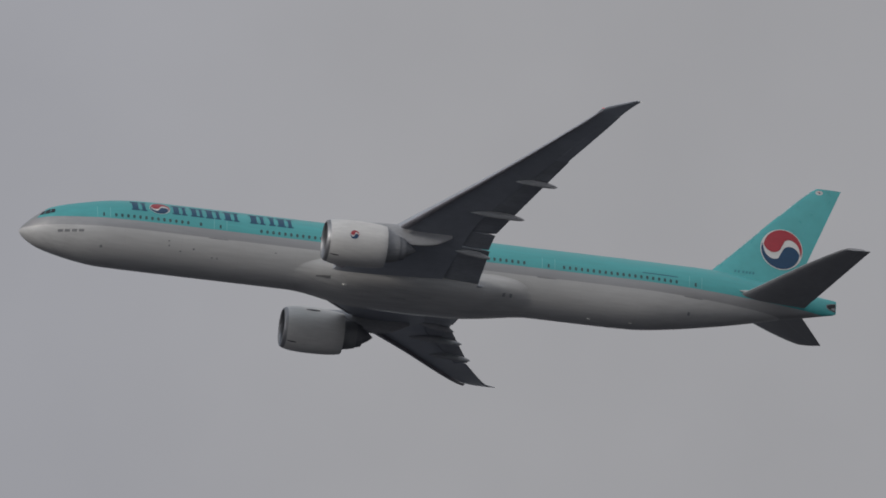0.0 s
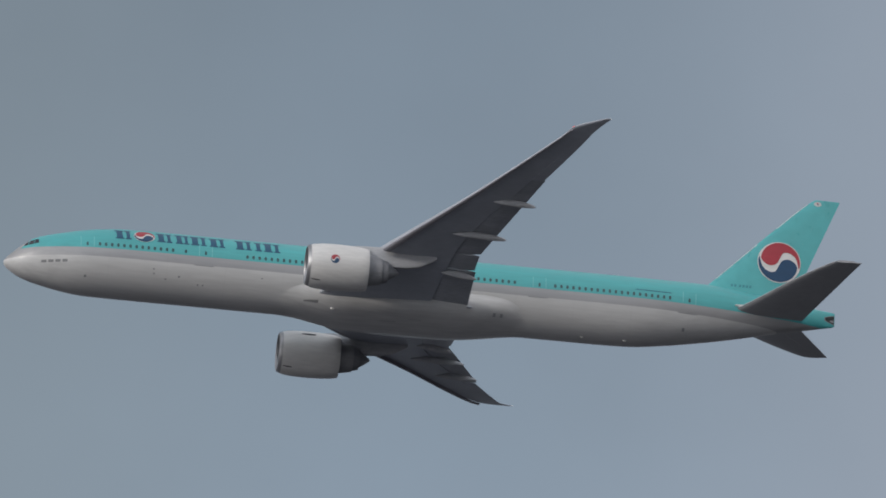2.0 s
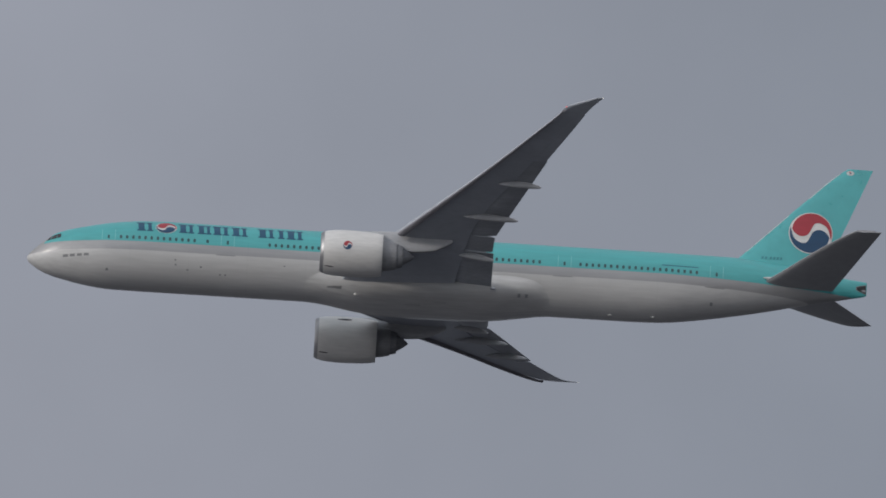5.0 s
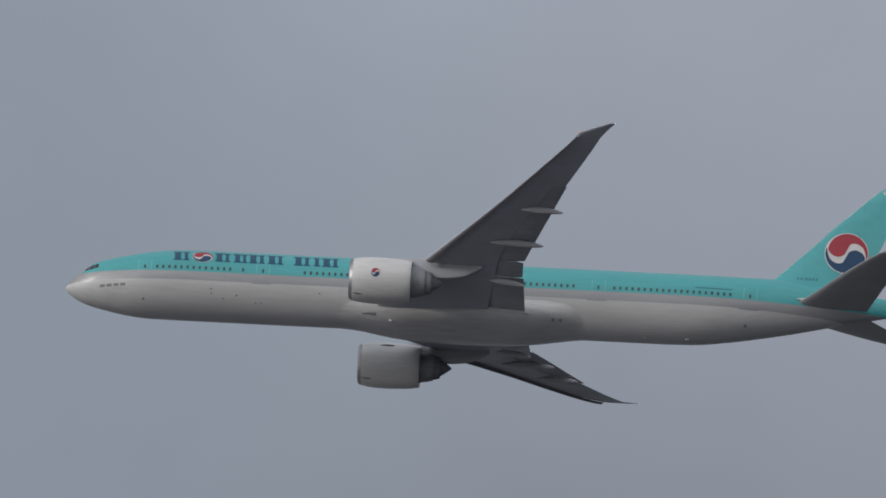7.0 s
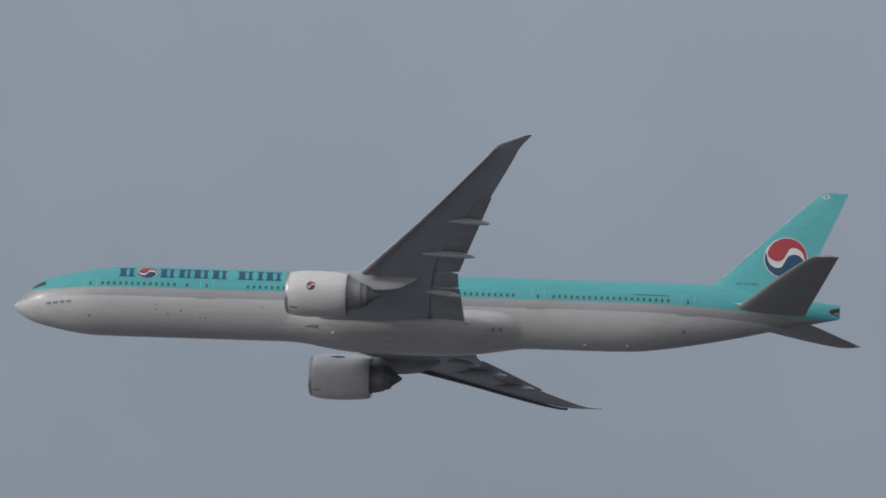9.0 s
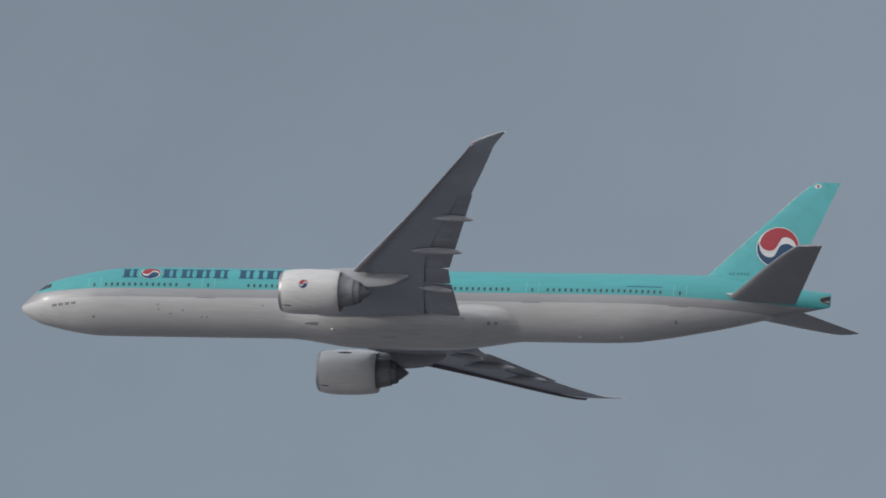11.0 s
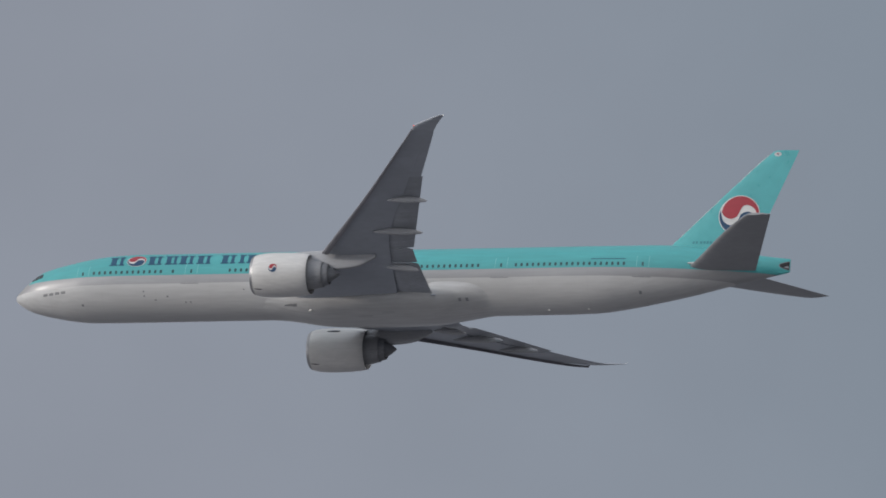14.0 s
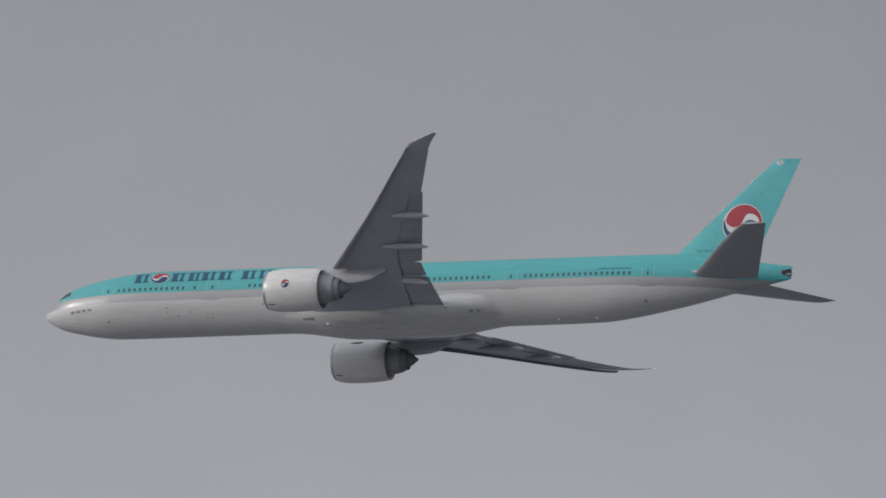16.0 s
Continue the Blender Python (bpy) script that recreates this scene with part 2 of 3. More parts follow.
# ---- ground ----
def ground():
    """Unseen ground, graded from dark to pale along the flight to brighten the airliner's underside late on."""
    m = material("open_ground", (0.05, 0.051, 0.058), 0.6, 0, 0.45, 0.004, (1, 1, 1), 0, 0.3)
    nt = m.node_tree
    N, L = nt.nodes.new, nt.links.new
    grime = nt.nodes["Principled BSDF"].inputs["Base Color"].links[0].from_node
    tc, sep, wob = N("ShaderNodeTexCoord"), N("ShaderNodeSeparateXYZ"), N("ShaderNodeTexNoise")
    L(tc.outputs["Object"], sep.inputs[0])
    L(tc.outputs["Object"], wob.inputs["Vector"])
    wob.inputs["Scale"].default_value, wob.inputs["Detail"].default_value = 0.003, 5
    shift = N("ShaderNodeMath")
    shift.operation = "MULTIPLY_ADD"
    shift.inputs[1].default_value = 500
    L(wob.outputs[0], shift.inputs[0])
    L(sep.outputs[0], shift.inputs[2])
    # made-up albedo ramp along x: sets how much light bounces up
    bounce_ramp = N("ShaderNodeMapRange")
    bounce_ramp.interpolation_type = "SMOOTHSTEP"
    bounce_ramp.inputs["From Min"].default_value, bounce_ramp.inputs["From Max"].default_value = 250, -450
    L(shift.outputs[0], bounce_ramp.inputs["Value"])
    mix = N("ShaderNodeMix")
    mix.data_type = "RGBA"
    mix.inputs[6].default_value, mix.inputs[7].default_value = (0.034, 0.036, 0.044, 1), (0.22, 0.22, 0.235, 1)
    L(bounce_ramp.outputs[0], mix.inputs[0])
    L(mix.outputs[2], grime.inputs[0])
    bm = bmesh.new()
    bmesh.ops.create_grid(bm, x_segments=48, y_segments=48, size=20000)
    for v in bm.verts:
        d = v.co.length
        v.co.z = 0.0 if d < 700 else 3.0 * noise.noise(v.co / 3000)
    for f in bm.faces:
        f.smooth = True
    me = bpy.data.meshes.new("ground")
    bm.to_mesh(me)
    me.materials.append(m)
    ob = new("ground", me)
    tagged(ob, "flat open ground, out of view, graded dark to pale to set the bounce light", "ground", kind="structure")


ground()

# ---- mesh helpers; the airliner's own axes: x forward, y to port, z up; stations run aft from the nose ----
MID = 37.0


def P(s, y, z):
    return Vector((MID - s, y, z))


def part(name, bm, mat, parent, label="", smooth=True, sharp=35):
    bmesh.ops.recalc_face_normals(bm, faces=bm.faces)
    for f in bm.faces:
        f.smooth = smooth
    for e in bm.edges:
        if len(e.link_faces) == 2 and e.calc_face_angle(0) > radians(sharp):
            e.smooth = False
    me = bpy.data.meshes.new(name)
    bm.to_mesh(me)
    bm.free()
    me.materials.append(mat)
    ob = new(name, me)
    ob.parent = parent
    if label:
        tagged(ob, label)
    return ob


def loft(bm, rings, cap=True, closed=True):
    vs = [[bm.verts.new(p) for p in r] for r in rings]
    n = len(vs[0])
    for a, b in zip(vs, vs[1:]):
        for i in range(n if closed else n - 1):
            j = (i + 1) % n
            bm.faces.new((a[i], a[j], b[j], b[i]))
    if cap:
        for r in (vs[0], vs[-1]):
            bm.faces.new(r)
    return vs


def revolve(bm, s0, y, z, profile, n=56, cap=False):
    """profile: distances aft of s0 and radii."""
    loft(bm, [[P(s0 + d, y + r * math.cos(2 * math.pi * k / n), z + r * math.sin(2 * math.pi * k / n)) for k in range(n)]
              for d, r in profile], cap=cap)


def spline(ys):
    """A smooth curve through evenly spaced values, rounded at the turns."""
    def f(x):
        i = min(max(int(x), 0), len(ys) - 2)
        t = x - i
        p1, p2 = ys[i], ys[i + 1]
        p0 = ys[i - 1] if i else 2 * p1 - p2
        p3 = ys[i + 2] if i + 2 < len(ys) else 2 * p2 - p1
        return 0.5 * (2 * p1 + (p2 - p0) * t + (2 * p0 - 5 * p1 + 4 * p2 - p3) * t * t + (3 * p1 - p0 - 3 * p2 + p3) * t ** 3)
    return f


def hermite(xs, ys):
    """A smooth curve through the points, without overshoot."""
    xs, ys = np.array(xs, float), np.array(ys, float)
    d = np.diff(ys) / np.diff(xs)
    m = np.zeros(len(xs))
    m[0], m[-1] = d[0], d[-1]
    for i in range(1, len(xs) - 1):
        m[i] = 0 if d[i - 1] * d[i] <= 0 else 2 * d[i - 1] * d[i] / (d[i - 1] + d[i])

    def f(x):
        i = int(np.clip(np.searchsorted(xs, x) - 1, 0, len(xs) - 2))
        h = xs[i + 1] - xs[i]
        t = min(max((x - xs[i]) / h, 0), 1)
        return float(ys[i] * (1 + 2 * t) * (1 - t) ** 2 + m[i] * h * t * (1 - t) ** 2
                     + ys[i + 1] * t * t * (3 - 2 * t) + m[i + 1] * h * t * t * (t - 1))
    return f


# ---- fuselage shape: station, height of centre, half height, half width ----
BODY = [(0, -0.80, 0.02, 0.02), (0.08, -0.80, 0.24, 0.24), (0.3, -0.78, 0.50, 0.50), (0.7, -0.73, 0.84, 0.84), (1.2, -0.64, 1.22, 1.20),
        (1.7, -0.55, 1.53, 1.48), (2.5, -0.39, 1.93, 1.86), (3.5, -0.33, 2.22, 2.17), (4.5, -0.30, 2.45, 2.43), (5.5, -0.27, 2.64, 2.64),
        (7, -0.19, 2.88, 2.89), (8.5, -0.09, 3.00, 3.01), (10, -0.03, 3.07, 3.08), (12, 0, 3.1, 3.1), (52, 0, 3.1, 3.1),
        (55, 0.03, 3.07, 3.07), (58, 0.2, 2.89, 2.9), (61.7, 0.52, 2.56, 2.5), (64.5, 0.68, 2.14, 2.08), (67, 0.80, 1.68, 1.62),
        (70, 0.90, 1.15, 1.02), (72.0, 0.98, 0.82, 0.45), (72.8, 1.02, 0.70, 0.20), (73.05, 1.05, 0.62, 0.06)]
ZC, RV, RH = (hermite([b[0] for b in BODY], [b[k] for b in BODY]) for k in (1, 2, 3))


def skin(s, ang, off=0.0):
    """A point on the fuselage: ang degrees up from the port side's middle."""
    a = radians(ang)
    return P(s, (RH(s) + off) * math.cos(a), ZC(s) + (RV(s) + off) * math.sin(a))


def ang_at(s, z):
    return math.degrees(math.asin(max(-1, min(1, (z - ZC(s)) / RV(s)))))


def skin_patch(bm, corners, off, rows=6, thick=0.0, side=1):
    """A four-cornered piece that follows the skin; corners: (station, height), in turn; side -1: starboard."""
    a, b, c, d = [np.array(p, float) for p in corners]
    grid = []
    for i in range(rows + 1):
        u = i / rows
        line = []
        for j in range(rows + 1):
            v = j / rows
            s, z = (a * (1 - v) + b * v) * (1 - u) + (d * (1 - v) + c * v) * u
            p = skin(s, ang_at(s, z), off)
            line.append(bm.verts.new((p.x, p.y * side, p.z)))
        grid.append(line)
    for i in range(rows):
        for j in range(rows):
            bm.faces.new((grid[i][j], grid[i][j + 1], grid[i + 1][j + 1], grid[i + 1][j]))


FAIR_A = hermite([24.0, 25.5, 27, 28.5, 30.5, 34, 39, 42, 44, 46.2], [1.9, 2.45, 2.88, 3.2, 3.42, 3.5, 3.44, 3.2, 2.8, 1.6])
FAIR_Z = hermite([24.0, 27, 30, 34, 38, 41, 46.2], [-1.6, -1.75, -2.1, -2.4, -2.3, -1.9, -1.5])
FAIR_BOT = hermite([24.0, 26, 27.5, 29, 30.5, 39.5, 41, 42.5, 44, 46.2], [-2.7, -3.02, -3.3, -3.49, -3.58, -3.58, -3.47, -3.25, -3.0, -2.6])
FAIR_UP = hermite([24.0, 27, 30, 38, 41, 43.5, 46.2], [0.9, 1.2, 1.3, 1.5, 1.6, 1.4, 0.9])


def fairing_skin(s, ang, off=0.0):
    """A point on the belly fairing, which flows out of the round body: ang degrees up from the port side's middle."""
    c, w = math.cos(radians(ang)), math.sin(radians(ang))
    lo, hi = 0.0, 5.0
    fa, fz, fu, fb = FAIR_A(s), FAIR_Z(s), FAIR_UP(s), FAIR_Z(s) - FAIR_BOT(s)
    for _ in range(22):
        r = (lo + hi) / 2
        dz = r * w - fz
        b = fu if dz > 0 else fb
        if (abs(r * c) / fa) ** 2.2 + (abs(dz) / b) ** 2.2 < 1:
            lo = r
        else:
            hi = r
    k = 0.22
    base = RV(s) - 0.05
    r = base + k * math.log(1 + math.exp((lo - base) / k)) - 0.012
    return P(s, (r + off) * c, (r + off) * w)


airliner = new("airliner")
tagged(airliner, "long twin-engined airliner with teal crown and pale grey belly, in flight", "airliner")


def build_fuselage():
    bm = bmesh.new()
    st = [0, 0.03, 0.08, 0.18, 0.3, 0.5, 0.7, 0.95, 1.2, 1.45, 1.7, 2.1, 2.5, 3, 3.5, 4, 4.5, 5, 5.5, 6.2, 7, 7.7, 8.5, 9.2, 10, 11, 12]
    st += [14 + 2 * k for k in range(19)] + [51, 52, 53, 54, 55, 56, 57, 58, 59, 60, 61, 61.7, 62.6, 63.5, 64.5, 65.5, 66.2, 67, 68, 69, 70, 71, 71.5, 72.0, 72.4, 72.8, 73.05]
    n = 72
    loft(bm, [[skin(s, 360 * k / n) for k in range(n)] for s in st])
    fus = part("fuselage", bm, M_LIVERY, airliner, "teal over silver over pale grey painted fuselage", sharp=50)
    # belly fairing
    rings = [[fairing_skin(24.0 + 22.2 * k / 60, 20 - 220 * q / 72) for q in range(73)] for k in range(61)]
    bm = bmesh.new()
    loft(bm, rings, cap=False, closed=False)
    part("belly_fairing", bm, M_BELLY, airliner, "pale grey bulged wing-root belly fairing", sharp=50)
    # auxiliary exhaust, a notch open to the end of the tail cone, with the pipe's end in it
    for tip, back, zc, half, mt, off, lab in ((72.02, 73.0, 0.93, 0.42, M_TITAN, 0.02, "dark metal rim"), (72.12, 72.99, 0.93, 0.35, M_DARK, 0.03, "black auxiliary exhaust opening"),
                                              (72.55, 72.97, 0.80, 0.12, M_NOZZLE, 0.04, "grey exhaust pipe end")):
        bm = bmesh.new()
        cols = []
        for q in range(1, 13):
            u = q / 12
            ss = tip + (back - tip) * u
            h = half * math.sqrt(u)
            zs = [zc + 0.05 * u + h * v for v in (1, 0.4, -0.4, -1)]
            cols.append([bm.verts.new(skin(ss, ang_at(ss, zz), off)) for zz in zs])
        for p, q in zip(cols, cols[1:]):
            for j in range(3):
                bm.faces.new((p[j], p[j + 1], q[j + 1], q[j]))
        part("tail_exhaust", bm, mt, airliner, lab)
    return fus


fuselage = build_fuselage()


# ---- wings ----
LE = hermite([0, 3, 9.7, 14.5, 19.5, 30.4, 31.0, 31.25, 31.6, 32.4], [25.0, 26.95, 31.38, 34.72, 38.14, 45.26, 45.68, 45.98, 46.62, 48.4])
BASE_TE = hermite([0, 3, 10, 22.8, 30.3, 31.2, 32.4], [40.2, 40.1, 40.05, 44.1, 47.45, 47.98, 48.9])
WZ = hermite([0, 3.1, 14, 19.6, 27, 30, 31.1, 32.4], [-2.25, -1.8, 0.15, 1.12, 2.48, 3.14, 3.48, 3.95])
TR = hermite([0, 9, 20, 30.5, 32.4], [0.165, 0.115, 0.10, 0.10, 0.18])
TWIST = hermite([0, 10, 32.4], [2.2, 0.8, -0.6])


def foil(x, t, upper):
    yt = 5 * t * (0.2969 * math.sqrt(max(x, 0)) - 0.126 * x - 0.3516 * x * x + 0.2843 * x ** 3 - 0.1036 * x ** 4)
    cam_line = 0.012 * math.sin(math.pi * min(x * 1.0, 1)) + 0.006 * math.sin(math.pi * x) * x
    return cam_line + yt if upper else cam_line - yt * 0.92


def wing_point(side, y, x, upper, dx=0.0, dz=0.0, te=None, tw=None):
    le, t_e = LE(y), (te or BASE_TE)(y)
    c = t_e - le
    zz = foil(x, TR(y), upper) * c
    a = radians(TWIST(y) if tw is None else tw)
    xx = (x - 0.35) * c
    s = le + 0.35 * c + xx * math.cos(a) + zz * math.sin(a)
    z = WZ(y) + zz * math.cos(a) - xx * math.sin(a)
    return P(s + dx, side * y, z + dz)


def wing_strip(bm, side, ys, x0, x1, dx=0.0, dz=0.0, n=14, te=None):
    rings = []
    for y in ys:
        up = [wing_point(side, y, x0 + (x1 - x0) * (k / n) ** 1.5, True, dx, dz, te) for k in range(n + 1)]
        lo = [wing_point(side, y, x0 + (x1 - x0) * (k / n) ** 1.5, False, dx, dz, te) for k in range(n, -1, -1)]
        if x0 <= 0:
            lo = lo[:-1]
        rings.append(up + lo)
    loft(bm, rings)


def spread(a, b, n):
    return [a + (b - a) * k / n for k in range(n + 1)]


def tilt(bm, hinge_a, hinge_b, deg, drop=(0, 0, 0)):
    """Turn a piece about a spanwise hinge line, trailing edge up for positive degrees to port, then shift it."""
    axis = (hinge_b - hinge_a).normalized()
    bmesh.ops.rotate(bm, verts=bm.verts, cent=hinge_a, matrix=Matrix.Rotation(radians(deg), 3, axis))
    bmesh.ops.translate(bm, verts=bm.verts, vec=drop)


def build_wing(side):
    nm = "port" if side > 0 else "starboard"
    bm = bmesh.new()
    ys = [0.5, 2, 3.2] + spread(4, 30, 26) + [30.3, 30.6]
    wing_strip(bm, side, ys, 0.045, 0.775, n=16)
    wing = part("wing", bm, M_WING, airliner, "swept mid-grey wing with raked tip, flexed upward")
    # raked tip
    bm = bmesh.new()
    wing_strip(bm, side, [30.6, 30.8, 31.0, 31.2, 31.4, 31.6, 31.8, 32.0, 32.2, 32.4], 0.0, 1.0, n=16)
    part("wing_tip", bm, M_WING, wing, "grey raked wing tip")
    bm = bmesh.new()
    wing_strip(bm, side, [30.31, 30.6], 0.755, 1.0, n=6)
    part("tip_panel", bm, M_WING, wing)
    # slats, drooped for departure
    for a, b in [(3.5, 8.7)] + [(10.9 + 3.35 * k, 10.9 + 3.35 * (k + 1) - 0.01) for k in range(6)]:
        bm = bmesh.new()
        rings = []
        for y in spread(a, b, 4):
            up = [wing_point(side, y, 0.15 * (k / 9) ** 1.7, True) for k in range(10)]
            lo = [wing_point(side, y, x, False) for x in (0.075, 0.05, 0.03, 0.015, 0.005)]
            inner = [wing_point(side, y, x, True, 0, dz) for x, dz in ((0.12, -0.05), (0.08, -0.12))]
            rings.append(up + inner + lo)
        loft(bm, rings)
        ha, hb = wing_point(1, a, 0.15, True), wing_point(1, b, 0.15, True)
        ha.y *= side
        hb.y *= side
        tilt(bm, ha, hb, side * (2 if a < 5 else 11))
        for v in bm.verts:
            yy = abs(v.co.y)
            f = 0.12 if a < 5 else max(0.6, min(1.15, (BASE_TE(yy) - LE(yy)) / 7.5))
            v.co += Vector((0.30 * f, 0, -0.37 * f))
        part("slat", bm, M_SLAT, wing, "extended bare-metal leading-edge slat")
    # flaps, flaperon and aileron
    for name, a, b, te_a, te_b, deg, drop in (("inboard_flap", 3.25, 8.35, 40.42, 40.42, 1, -0.24), ("flaperon", 8.38, 10.58, 40.32, 40.45, 0, -0.08),
                                              ("outboard_flap", 10.6, 22.8, 40.55, 44.5, 2, 0.03)):
        def te(y, a=a, b=b, p=te_a, q=te_b):
            return p + (q - p) * (y - a) / (b - a)
        bm = bmesh.new()
        ys2 = spread(a, b, 6)
        rings = []
        for y in ys2:
            x0 = 0.715 if a > 10 else 0.745
            c = te(y) - LE(y)
            front = LE(y) + x0 * (BASE_TE(y) - LE(y))
            ch = te(y) - front
            th = 0.16 * ch
            zt = WZ(y) + foil(x0, TR(y), True) * c * 0.55 - (x0 - 0.35) * c * math.sin(radians(TWIST(y)))
            zb = WZ(y) - (0.65) * c * math.sin(radians(TWIST(y)))
            ring = []
            for k in range(9):
                u = k / 8
                ring.append(P(front + ch * u, side * y, zt + (zb - zt) * u + th * 0.9 * (math.sqrt(u) * (1 - u)) * 0.9))
            for k in range(7, 0, -1):
                u = k / 8
                ring.append(P(front + ch * u, side * y, zt + (zb - zt) * u - th * (1.15 if a > 10 else 0.7) * (math.sqrt(u) * (1 - u))))
            rings.append(ring)
        loft(bm, rings)
        ha = P(LE(a) + 0.75 * (BASE_TE(a) - LE(a)), side * a, WZ(a))
        hb = P(LE(b) + 0.75 * (BASE_TE(b) - LE(b)), side * b, WZ(b))
        tilt(bm, ha, hb, side * deg, (0, 0, drop))
        part(name, bm, M_FLAP, wing, "grey trailing-edge " + name.replace("_", " "))
    bm = bmesh.new()
    wing_strip(bm, side, spread(22.85, 30.28, 8), 0.72, 1.0, dz=-0.004, n=6, te=lambda y: 44.36 + (47.45 - 44.36) * (y - 22.85) / 7.43)
    part("aileron", bm, M_WING, wing, "grey trailing-edge aileron")
    # small fairing at the inboard flap's root end
    bm = bmesh.new()
    bmesh.ops.create_icosphere(bm, subdivisions=2, radius=0.11, matrix=Matrix.Translation(P(40.58, side * 3.42, -2.42)) @ Matrix.Diagonal((2.6, 0.8, 1.1, 1)))
    part("flap_root_fairing", bm, M_FLAP, wing, "small grey fairing at the flap root")
    # flap track fairings
    for y, s0, s1, zend, r in ((8.3, 37.4, 40.55, -1.85, 0.27), (14.1, 37.6, 42.37, -0.40, 0.28), (19.6, 40.4, 44.16, 0.58, 0.26)):
        bm = bmesh.new()
        rings = []
        z0 = WZ(y) - (0.6 if y < 10 else 0.42)
        for k in range(17):
            u = k / 16
            w = r * (math.sin(math.pi * min(u * 0.92 + 0.02, 1)) ** 0.75 if u < 1 else 0.02)
            s = s0 + (s1 - s0) * u
            z = z0 * (1 - u) + zend * u + 0.1 * math.sin(math.pi * u)
            rings.append([P(s, side * y + w * 0.8 * math.cos(2 * math.pi * q / 18), z + w * 1.15 * math.sin(2 * math.pi * q / 18)) for q in range(18)])
        loft(bm, rings)
        part("flap_track_fairing", bm, M_FAIRING, wing, "pale grey canoe-shaped flap track fairing")
    # navigation lamp on the leading edge of the tip
    bm = bmesh.new()
    bmesh.ops.create_icosphere(bm, subdivisions=2, radius=0.03, matrix=Matrix.Translation(P(LE(31.1) + 0.05, side * 31.1, WZ(31.1))) @ Matrix.Diagonal((6, 2, 0.7, 1)))
    part("navigation_lamp", bm, M_REDLAMP if side > 0 else M_FAIRING, wing, "small red lamp on the wing tip" if side > 0 else "small lamp lens on the wing tip")
    bm = bmesh.new()
    bmesh.ops.create_icosphere(bm, subdivisions=2, radius=0.03, matrix=Matrix.Translation(P(48.84, side * 32.38, 3.96)) @ Matrix.Diagonal((1.6, 1, 0.8, 1)))
    part("rear_lamp", bm, M_WHITELAMP, wing, "small white lamp at the end of the wing tip")
    # static wicks on the trailing edge
    for y in (24.5, 26.5, 28.5):
        bm = bmesh.new()
        revolve(bm, BASE_TE(y) - 0.05, side * y, WZ(y), [(0, 0.014), (0.24, 0.008)], 6, True)
        part("static_wick", bm, M_DARK, wing)
    return wing


# ---- engines ----
EY, EZ, ES = 9.85, -2.64, 25.40


